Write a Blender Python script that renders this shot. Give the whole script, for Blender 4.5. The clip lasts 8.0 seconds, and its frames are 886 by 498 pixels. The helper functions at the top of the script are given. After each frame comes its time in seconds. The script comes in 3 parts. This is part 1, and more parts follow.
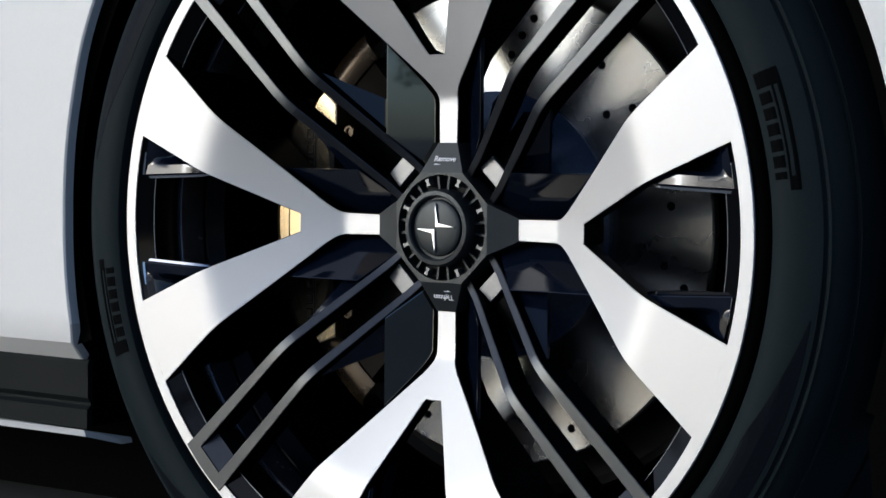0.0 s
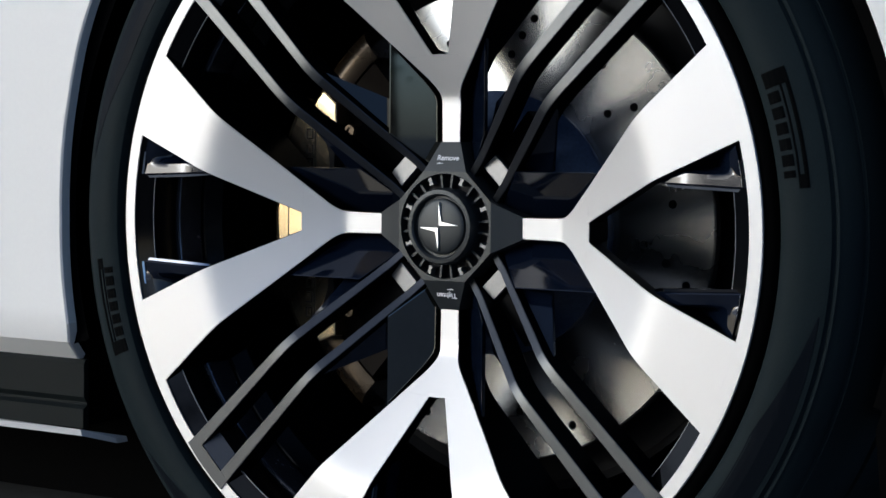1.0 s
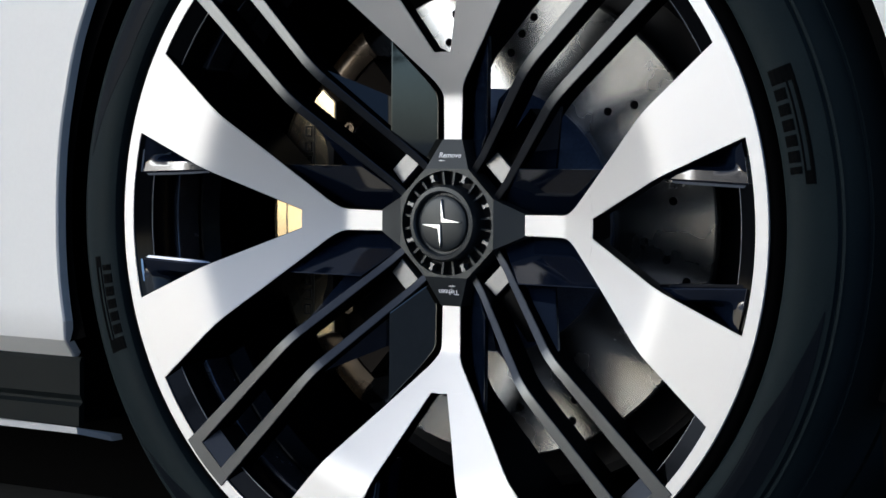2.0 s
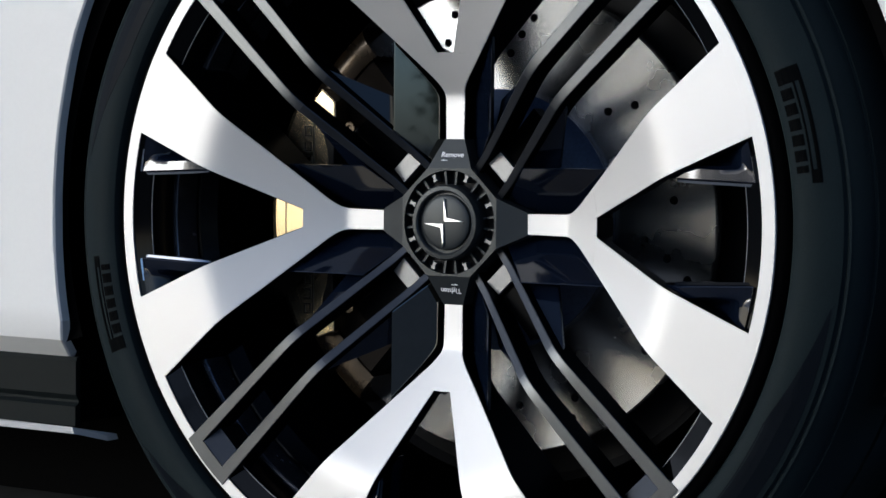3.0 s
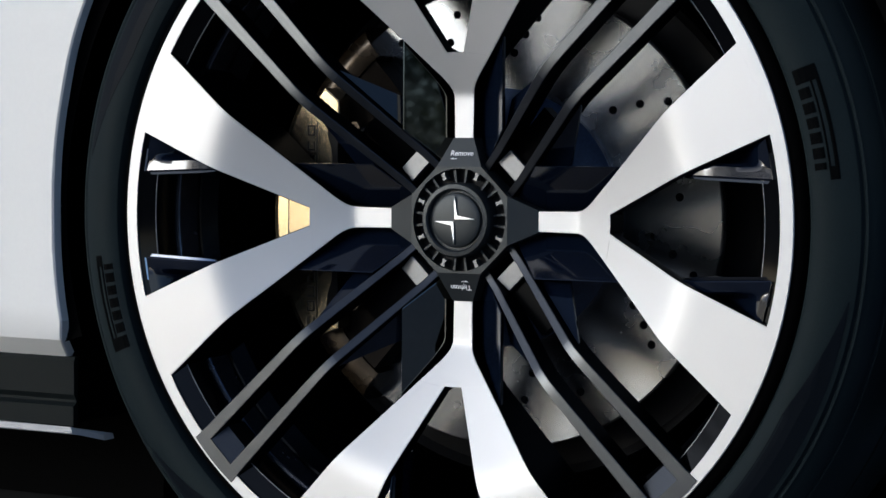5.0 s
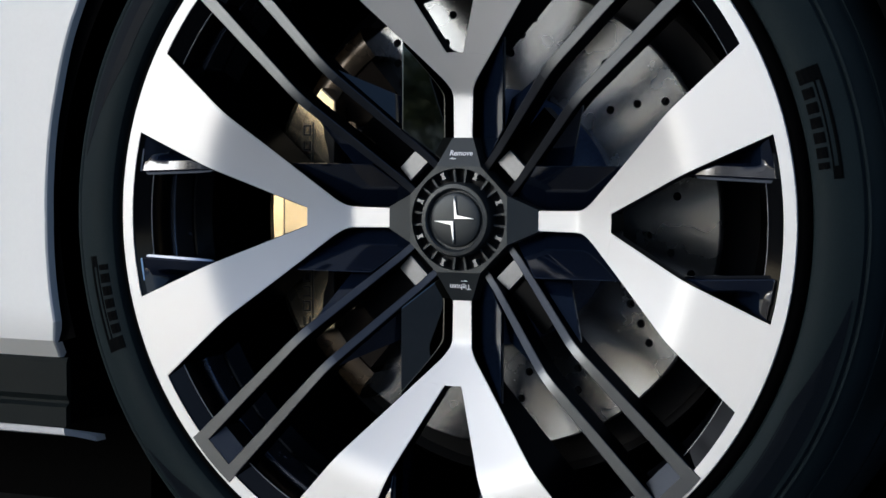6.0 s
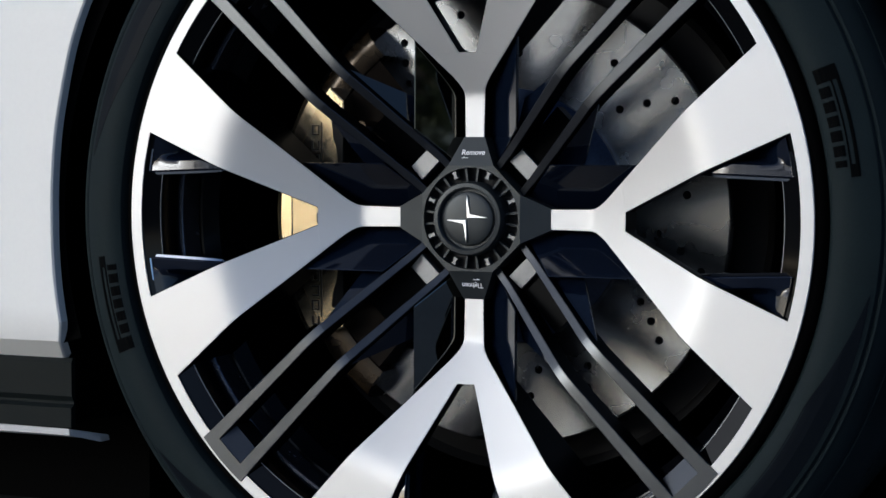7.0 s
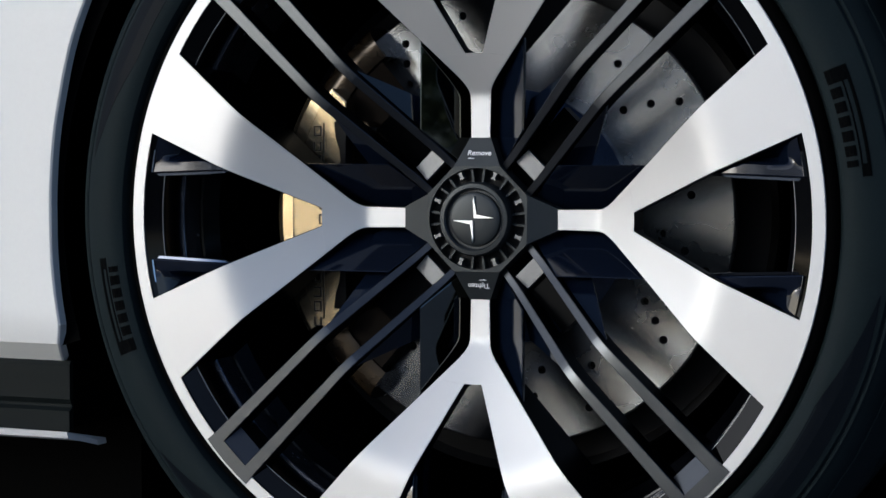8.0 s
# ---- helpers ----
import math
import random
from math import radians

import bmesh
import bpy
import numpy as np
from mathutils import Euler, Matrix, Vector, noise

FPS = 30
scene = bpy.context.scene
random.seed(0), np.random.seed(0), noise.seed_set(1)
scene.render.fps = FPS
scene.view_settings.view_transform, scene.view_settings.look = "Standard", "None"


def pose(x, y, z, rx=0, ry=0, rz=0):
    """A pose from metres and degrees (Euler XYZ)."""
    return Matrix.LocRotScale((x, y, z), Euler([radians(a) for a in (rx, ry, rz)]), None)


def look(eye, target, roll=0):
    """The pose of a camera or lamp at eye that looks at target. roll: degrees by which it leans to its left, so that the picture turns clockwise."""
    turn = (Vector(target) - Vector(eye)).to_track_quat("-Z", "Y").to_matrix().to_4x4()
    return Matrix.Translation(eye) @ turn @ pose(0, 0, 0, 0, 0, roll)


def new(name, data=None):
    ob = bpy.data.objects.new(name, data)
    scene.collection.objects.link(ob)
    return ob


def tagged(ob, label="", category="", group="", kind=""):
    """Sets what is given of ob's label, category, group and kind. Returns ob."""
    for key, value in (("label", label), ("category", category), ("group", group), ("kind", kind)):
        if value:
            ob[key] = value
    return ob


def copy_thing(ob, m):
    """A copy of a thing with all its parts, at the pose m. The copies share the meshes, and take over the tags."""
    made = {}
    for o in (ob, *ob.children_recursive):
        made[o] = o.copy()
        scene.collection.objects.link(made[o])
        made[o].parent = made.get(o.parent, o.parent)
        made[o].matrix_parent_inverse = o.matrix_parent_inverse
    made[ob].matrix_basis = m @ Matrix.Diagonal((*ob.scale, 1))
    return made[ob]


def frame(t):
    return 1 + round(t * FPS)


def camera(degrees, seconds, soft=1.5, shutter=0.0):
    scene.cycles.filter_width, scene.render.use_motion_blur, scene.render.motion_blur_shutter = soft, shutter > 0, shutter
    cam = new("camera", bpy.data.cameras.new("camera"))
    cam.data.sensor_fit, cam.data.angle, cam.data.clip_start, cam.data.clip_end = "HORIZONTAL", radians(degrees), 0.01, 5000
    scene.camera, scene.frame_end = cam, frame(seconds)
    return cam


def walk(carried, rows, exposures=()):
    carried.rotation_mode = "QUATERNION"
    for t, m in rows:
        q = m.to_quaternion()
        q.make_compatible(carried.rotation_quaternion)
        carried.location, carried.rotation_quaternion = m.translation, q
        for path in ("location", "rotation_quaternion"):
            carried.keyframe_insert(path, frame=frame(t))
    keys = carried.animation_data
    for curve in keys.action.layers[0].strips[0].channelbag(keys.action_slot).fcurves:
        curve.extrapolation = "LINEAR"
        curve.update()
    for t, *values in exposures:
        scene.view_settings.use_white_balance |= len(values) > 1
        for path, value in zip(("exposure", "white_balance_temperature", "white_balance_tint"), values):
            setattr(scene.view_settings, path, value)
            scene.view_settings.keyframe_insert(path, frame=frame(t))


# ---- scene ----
cam = camera(25.64, 8.0)
HUB = 0.365  # height of the wheel's centre
ROWS = [  # seconds, x, y, z, yaw, pitch, lean
    (0.0, 0.8615, -1.1820, 0.4336, 34.963, -3.242, 0.556),
    (0.5, 0.8453, -1.2024, 0.4333, 34.024, -3.258, 0.533),
    (1.0, 0.8287, -1.2165, 0.4340, 33.287, -3.282, 0.498),
    (1.5, 0.8136, -1.2312, 0.4312, 32.545, -3.218, 0.504),
    (3.0, 0.7655, -1.2782, 0.4254, 30.171, -3.046, 0.556),
    (3.5, 0.7466, -1.2958, 0.4246, 29.307, -3.040, 0.525),
    (4.0, 0.7285, -1.3121, 0.4259, 28.494, -3.101, 0.424),
    (4.5, 0.7088, -1.3278, 0.4255, 27.695, -3.098, 0.371),
    (6.0, 0.6467, -1.3677, 0.4267, 25.004, -3.138, 0.283),
    (6.5, 0.6219, -1.3839, 0.4275, 24.054, -3.153, 0.217),
    (7.0, 0.5933, -1.3995, 0.4246, 23.103, -3.082, 0.201),
    (7.5, 0.5679, -1.4113, 0.4232, 22.127, -2.998, 0.218),
    (8.0, 0.5377, -1.4234, 0.4230, 21.076, -3.005, 0.110),
]
walk(cam, [(t, pose(x, y, z, 0, 0, yaw) @ pose(0, 0, 0, 90 + pitch) @ pose(0, 0, 0, 0, 0, lean)) for t, x, y, z, yaw, pitch, lean in ROWS],
     exposures=[(0.0, 0.30, 5860, 6), (8.0, 0.29, 5860, 6)])

# ---- light ----
SUN_UP, SUN_TURN = radians(14), radians(216)
world = bpy.data.worlds.new("sky")
scene.world = world
world.use_nodes = True
wn = world.node_tree.nodes
sky = wn.new("ShaderNodeTexSky")
sky.sky_type = "NISHITA"
sky.sun_disc = False
sky.sun_elevation, sky.sun_rotation = SUN_UP, SUN_TURN
sky.air_density, sky.dust_density, sky.ozone_density = 0.50, 1.7, 1.6
wn["Background"].inputs["Strength"].default_value = 0.15
world.node_tree.links.new(sky.outputs[0], wn["Background"].inputs["Color"])
sun_data = bpy.data.lights.new("sun", "SUN")
sun_data.energy, sun_data.angle, sun_data.color = 0.55, radians(11), (1.0, 0.965, 0.92)
sun = new("sun", sun_data)
sun_way = Vector((math.sin(SUN_TURN) * math.cos(SUN_UP), math.cos(SUN_TURN) * math.cos(SUN_UP), math.sin(SUN_UP)))
sun.matrix_world = look(sun_way * 20, (0, 0, 0))


# ---- materials ----
def mat(name, color, rough=0.5, metal=0.0, vary=0.12, scale=30.0, fine=400.0, bump=0.0, rough_vary=0.08, coat=0.0, aniso=0.0, ior=1.5, streak=None):
    """A surface with variation at two scales, in metres of the thing's own space."""
    m = bpy.data.materials.new(name)
    m.use_nodes = True
    nt = m.node_tree
    N, L = nt.nodes, nt.links
    b = N["Principled BSDF"]
    co = N.new("ShaderNodeTexCoord")
    mapping = N.new("ShaderNodeMapping")
    L.new(co.outputs["Object"], mapping.inputs["Vector"])
    if streak:
        mapping.inputs["Scale"].default_value = streak
    big, small = N.new("ShaderNodeTexNoise"), N.new("ShaderNodeTexNoise")
    for n, s, d in ((big, scale, 5.0), (small, fine, 3.0)):
        n.inputs["Scale"].default_value, n.inputs["Detail"].default_value = s, d
        L.new(mapping.outputs[0], n.inputs["Vector"])
    add = N.new("ShaderNodeMath")
    add.operation = "ADD"
    L.new(big.outputs["Fac"], add.inputs[0])
    L.new(small.outputs["Fac"], add.inputs[1])
    tone = N.new("ShaderNodeMapRange")
    tone.inputs["From Min"].default_value, tone.inputs["From Max"].default_value = 0.6, 1.4
    tone.inputs["To Min"].default_value, tone.inputs["To Max"].default_value = 1 - vary, 1 + vary
    L.new(add.outputs[0], tone.inputs["Value"])
    mul = N.new("ShaderNodeVectorMath")
    mul.operation = "SCALE"
    mul.inputs[0].default_value = color
    L.new(tone.outputs[0], mul.inputs["Scale"])
    L.new(mul.outputs[0], b.inputs["Base Color"])
    rr = N.new("ShaderNodeMapRange")
    rr.inputs["From Min"].default_value, rr.inputs["From Max"].default_value = 0.1, 0.9
    rr.inputs["To Min"].default_value, rr.inputs["To Max"].default_value = max(0.02, rough - rough_vary), min(1.0, rough + rough_vary)
    L.new(big.outputs["Fac"], rr.inputs["Value"])
    L.new(rr.outputs[0], b.inputs["Roughness"])
    b.inputs["Metallic"].default_value = metal
    b.inputs["IOR"].default_value = ior
    b.inputs["Coat Weight"].default_value = coat
    b.inputs["Coat Roughness"].default_value = 0.04
    if aniso:
        b.inputs["Anisotropic"].default_value = aniso
        b.inputs["Anisotropic Rotation"].default_value = 0.25
        # turning marks run in circles round the axle, and spread gloss across them
        cross, way, unit = N.new("ShaderNodeVectorMath"), N.new("ShaderNodeVectorTransform"), N.new("ShaderNodeVectorMath")
        cross.operation, unit.operation = "CROSS_PRODUCT", "NORMALIZE"
        cross.inputs[1].default_value = (0.0, 1.0, 0.0)
        way.vector_type, way.convert_from, way.convert_to = "VECTOR", "OBJECT", "WORLD"
        L.new(co.outputs["Object"], cross.inputs[0])
        L.new(cross.outputs[0], way.inputs[0])
        L.new(way.outputs[0], unit.inputs[0])
        L.new(unit.outputs[0], b.inputs["Tangent"])
    if bump:
        bp = N.new("ShaderNodeBump")
        bp.inputs["Strength"].default_value, bp.inputs["Distance"].default_value = bump, 0.0005
        L.new(small.outputs["Fac"], bp.inputs["Height"])
        L.new(bp.outputs[0], b.inputs["Normal"])
    return m


MACHINED = mat("machined_aluminium", (0.65, 0.652, 0.656), 0.58, 1.0, vary=0.015, scale=14, fine=2500, rough_vary=0.015, aniso=0.24)
SIDE_BLACK = mat("black_spoke_side", (0.001, 0.0012, 0.0015), 0.38, 0.0, vary=0.2, rough_vary=0.03, ior=1.08)
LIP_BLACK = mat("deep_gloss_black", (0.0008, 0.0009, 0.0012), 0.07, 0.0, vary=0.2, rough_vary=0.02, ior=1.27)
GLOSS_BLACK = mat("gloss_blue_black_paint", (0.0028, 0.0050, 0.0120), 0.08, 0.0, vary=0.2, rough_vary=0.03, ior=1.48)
# stands for the same black paint, mirror-bright to put in a stronger reflection
PANEL_BRIGHT = mat("gloss_black_brightened", (0.20, 0.20, 0.18), 0.03, 1.0, vary=0.06, scale=60, fine=300, rough_vary=0.01)
BAND_GLOSS = mat("black_chrome_band", (0.14, 0.15, 0.18), 0.24, 0.85, vary=0.35, scale=45, fine=160, bump=0.35, rough_vary=0.1)
# darker copy of the arms' satin grey, dim reflections put into the colour
SATIN_SHADED = mat("satin_gunmetal_shaded", (0.064, 0.068, 0.076), 0.36, 0.9, vary=0.1, fine=1500)
INNER_BLACK = mat("satin_black_paint", (0.040, 0.044, 0.052), 0.36, 0.9, vary=0.15, fine=1500, ior=1.28)
SATIN_GREY = mat("satin_gunmetal", (0.098, 0.104, 0.112), 0.36, 0.9, vary=0.08, fine=1500, bump=0.04)
HUB_GREY = mat("satin_dark_grey", (0.031, 0.036, 0.039), 0.42, 0.5, vary=0.08, fine=1500, bump=0.05)
LUG_GREY = mat("grey_cast_metal", (0.20, 0.205, 0.21), 0.45, 0.8, vary=0.1)
PAD_GREY = mat("pale_satin_metal", (0.21, 0.215, 0.225), 0.42, 0.9, vary=0.08)
BARREL_BLACK = mat("barrel_black", (0.002, 0.0022, 0.003), 0.16, 0.0, vary=0.3, scale=50, ior=1.2)
RUBBER = mat("tyre_rubber", (0.0094, 0.0154, 0.0176), 0.65, 0.0, vary=0.15, scale=25, fine=700, bump=0.15, ior=1.18)
RUBBER_DARK = mat("tyre_rubber_smooth", (0.0042, 0.0060, 0.0088), 0.5, 0.0, vary=0.15, scale=25, fine=700, ior=1.14)
RUBBER_MARK = mat("tyre_marking", (0.0012, 0.0016, 0.002), 0.6, 0.0, vary=0.1, ior=1.08)
STEEL = mat("brake_steel", (0.28, 0.29, 0.300), 0.27, 1.0, vary=0.05, scale=23, fine=180, rough_vary=0.02, aniso=0.84)
CAST_BLACK = mat("black_cast_iron", (0.0022, 0.0022, 0.0025), 0.6, 0.0, vary=0.3, ior=1.28)
HAT_NAVY = mat("blue_black_coating", (0.045, 0.066, 0.120), 0.22, 0.0, vary=0.25, scale=40, ior=1.5)
# dark copy of the caliper's gold, with the shade behind the spokes in its colour
GOLD_SHADED = mat("shaded_gold_casting", (0.026, 0.018, 0.0105), 0.25, 0.6, vary=0.2, scale=40, bump=0.1)
CARRIER_BROWN = mat("dark_brown_casting", (0.0062, 0.0040, 0.0026), 0.5, 0.0, vary=0.35, scale=40, fine=500, bump=0.15, ior=1.14)
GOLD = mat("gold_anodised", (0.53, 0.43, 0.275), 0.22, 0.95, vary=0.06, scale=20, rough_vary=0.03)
BLACK_MARK = mat("black_marking", (0.006, 0.006, 0.006), 0.5)
WHITE_MARK = mat("white_print", (0.85, 0.86, 0.88), 0.5)
EMBLEM = mat("satin_chrome", (0.9, 0.9, 0.91), 0.42, 1.0, vary=0.02)
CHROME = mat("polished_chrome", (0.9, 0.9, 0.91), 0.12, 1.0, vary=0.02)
WHITE_PAINT = mat("white_car_paint", (0.84, 0.833, 0.805), 0.55, 0.0, vary=0.015, scale=3, fine=300, coat=0.0)
SILL_GREY = mat("dark_grey_cladding", (0.0062, 0.0091, 0.0094), 0.6, 0.0, vary=0.1, fine=900, bump=0.08, ior=1.2)
SILVER = mat("silver_blade", (0.74, 0.74, 0.74), 0.4, 0.1, vary=0.04)
LINER = mat("arch_liner", (0.002, 0.002, 0.002), 0.9, 0.0, vary=0.2, fine=600, bump=0.2, ior=1.08)
GROUND = mat("pale_worn_asphalt", (0.120, 0.126, 0.132), 0.85, 0.0, vary=0.2, scale=2.0, fine=60, bump=0.3)


BARK = mat("tree_bark", (0.075, 0.060, 0.048), 0.9, 0.0, vary=0.3, scale=3.0, fine=40, bump=0.5)
LEAF = mat("tree_leaves", (0.050, 0.068, 0.026), 0.6, 0.0, vary=0.4, scale=0.6, fine=12)


# ---- makers ----
def part(name, bm, material, parent=None, label=""):
    """Links a bmesh as one mesh object, as a part of parent."""
    bmesh.ops.recalc_face_normals(bm, faces=bm.faces)
    me = bpy.data.meshes.new(name)
    bm.to_mesh(me)
    bm.free()
    for m in (material if isinstance(material, (list, tuple)) else (material,)):
        me.materials.append(m)
    ob = new(name, me)
    if parent:
        ob.parent = parent
    return tagged(ob, label)


def smooth(ob, angle=30):
    for p in ob.data.polygons:
        p.use_smooth = True
    ob.data.set_sharp_from_angle(angle=radians(angle))
    return ob


def lathe(profile, seg=160, closed=False, a0=0.0, a1=360.0):
    """A turned shape round the y axis from (radius, y) pairs."""
    bm = bmesh.new()
    full = abs(a1 - a0) >= 360
    n = seg if full else seg + 1
    rings = []
    for i in range(n):
        a = radians(a0 + (a1 - a0) * i / seg)
        rings.append([bm.verts.new((r * math.cos(a), y, r * math.sin(a))) for r, y in profile])
    k = len(profile)
    for i in range(seg):
        p, q = rings[i], rings[(i + 1) % n]
        for j in range(k if closed else k - 1):
            j2 = (j + 1) % k
            bm.faces.new((p[j], p[j2], q[j2], q[j]))
    if not full and closed:
        bm.faces.new(rings[0])
        bm.faces.new(rings[-1])
    bmesh.ops.remove_doubles(bm, verts=bm.verts, dist=1e-6)
    return bm


def slab(points, y0, y1, bevel=0.0, bm=None):
    """A plate from (x, z) corners; y0, y1 are depths or functions of (x, z): front and back."""
    bm = bm or bmesh.new()
    f0 = y0 if callable(y0) else (lambda x, z: y0)
    f1 = y1 if callable(y1) else (lambda x, z: y1)
    a = [bm.verts.new((x, f0(x, z), z)) for x, z in points]
    b = [bm.verts.new((x, f1(x, z), z)) for x, z in points]
    front = bm.faces.new(a)
    bm.faces.new(b[::-1])
    n = len(points)
    for i in range(n):
        bm.faces.new((a[i], b[i], b[(i + 1) % n], a[(i + 1) % n]))
    if bevel:
        bmesh.ops.bevel(bm, geom=list(front.edges), offset=bevel, segments=2, profile=0.6, affect="EDGES")
    return bm


def turned(x, z, k):
    """The point turned by k quarter turns."""
    for _ in range(k % 4):
        x, z = -z, x
    return x, z


def lerp_table(table, v):
    for (a, ya), (b, yb) in zip(table, table[1:]):
        if v <= b:
            return ya + (yb - ya) * max(0.0, (v - a)) / (b - a)
    return table[-1][1]


# ---- ground ----
bm = bmesh.new()
for a in range(64):
    t = 2 * math.pi * a / 64
    bm.verts.new((3000 * math.cos(t), 3000 * math.sin(t), 0))
bm.faces.new(bm.verts)
ground = tagged(part("ground", bm, GROUND), "pale worn asphalt ground running under the car", "ground", kind="structure")

# ---- trees across the parking place, mirrored in the wheel ----
def tree(seed, height, clear, spread):
    """A broad-leaved tree: tapered trunk with limbs and a ragged crown of single leaves in clumps; clear is the height free of leaves."""
    rnd = random.Random(seed)
    top = tagged(new("tree"), "dark green broad-leaved tree, mirrored in the polished wheel", "tree", "trees round the parking place")
    bm = bmesh.new()

    def limb(a, b, ra, rb):
        m = (b - a).to_track_quat("Z", "Y").to_matrix().to_4x4()
        m.translation = (a + b) / 2
        bmesh.ops.create_cone(bm, cap_ends=True, segments=8, radius1=ra, radius2=rb, depth=(b - a).length, matrix=m)

    fork = Vector((rnd.uniform(-0.2, 0.2), rnd.uniform(-0.2, 0.2), height * 0.45))
    limb(Vector((0, 0, -0.05)), fork, 0.17, 0.11)
    ends = []
    for i in range(9):
        a, r = 2.4 * i + rnd.uniform(-0.4, 0.4), spread * rnd.uniform(0.35, 0.8)
        tip = Vector((r * math.cos(a), r * math.sin(a), rnd.uniform(clear + 0.4, height - 0.6)))
        base = fork * rnd.uniform(0.7, 1.0)
        limb(base, tip, 0.06, 0.02)
        ends.append(tip)
    part("trunk", bm, BARK, top)
    points, faces = [], []
    for i in range(64):
        c = ends[i % 9] + Vector((rnd.gauss(0, spread * 0.26), rnd.gauss(0, spread * 0.26), rnd.gauss(0, (height - clear) * 0.16)))
        size = rnd.uniform(0.35, 0.8)
        for _ in range(46):
            p = c + Vector((rnd.gauss(0, size * 0.55), rnd.gauss(0, size * 0.55), rnd.gauss(0, size * 0.4)))
            p.z = max(p.z, clear + abs(rnd.gauss(0, 0.22)))
            u = Vector((rnd.gauss(0, 1), rnd.gauss(0, 1), rnd.gauss(0, 0.6))).normalized() * rnd.uniform(0.09, 0.17)
            w = u.cross(Vector((rnd.gauss(0, 1), rnd.gauss(0, 1), rnd.gauss(0, 1)))).normalized() * 0.06
            k = len(points)
            points += [p - u, p + w, p + u, p - w]
            faces.append((k, k + 1, k + 2, k + 3))
    me = bpy.data.meshes.new("crown")
    me.from_pydata(points, [], faces)
    me.materials.append(LEAF)
    crown = new("crown", me)
    crown.parent = top
    return top


def stand(turn, far):
    """A place on the ground, by the turn from the wheel's outward axis towards the car's tail or nose, and the distance."""
    return pose(far * math.sin(radians(turn)), -far * math.cos(radians(turn)), 0, 0, 0, turn * 7)


kinds = [tree(3, 6.4, 1.5, 2.4), tree(8, 8.0, 0.6, 2.9), tree(21, 4.6, 0.1, 2.3)]
STANDS = [(53, 40, 0), (-21, 22, 1), (69, 36, 2), (58, 38, 0), (64.8, 41, 2), (71, 37, 2), (77, 38, 2), (83, 36, 2), (-27, 25, 1), (-13, 24, 1), (-4, 22, 1), (47, 44, 0),
          (-62, 30, 1), (-74, 33, 0), (-84, 30, 1)]
for i, (turn, far, kind) in enumerate(STANDS):
    if i < 3:
        kinds[i].matrix_world = stand(turn, far)
    else:
        copy_thing(kinds[kind], stand(turn, far))

# ---- wheel ----
wheel = tagged(new("alloy_wheel"), "diamond-cut alloy car wheel with black tyre, standing on the ground", "car wheel")
wheel.location = (0, 0, HUB)

# the face of the broad spokes: flat rim, cone, flat stem
FACE = [(0.0, 0.0560), (0.098, 0.0560), (0.102, 0.0548), (0.106, 0.0527), (0.196, 0.0063), (0.201, 0.0040), (0.206, 0.0021), (0.212, 0.0006), (0.220, 0.0), (1.0, 0.0)]
OUT_EDGE = [(0.060, 0.0078), (0.099, 0.0084), (0.104, 0.0094), (0.109, 0.0122), (0.114, 0.0160), (0.244, 0.1336), (0.300, 0.1851)]
NOTCH = [(0.1325, 0.0074), (0.200, 0.0381), (0.270, 0.0690), (0.300, 0.0823)]


def face_depth(r):
    return lerp_table(FACE, r)


def on_edge(table, r):
    """The angle at which an edge crosses the circle of radius r."""
    lo, hi = table[0][0], table[-1][0]
    for _ in range(40):
        mid = (lo + hi) / 2
        if math.hypot(mid, lerp_table(table, mid)) < r:
            lo = mid
        else:
            hi = mid
    return math.atan2(lerp_table(table, lo), lo)


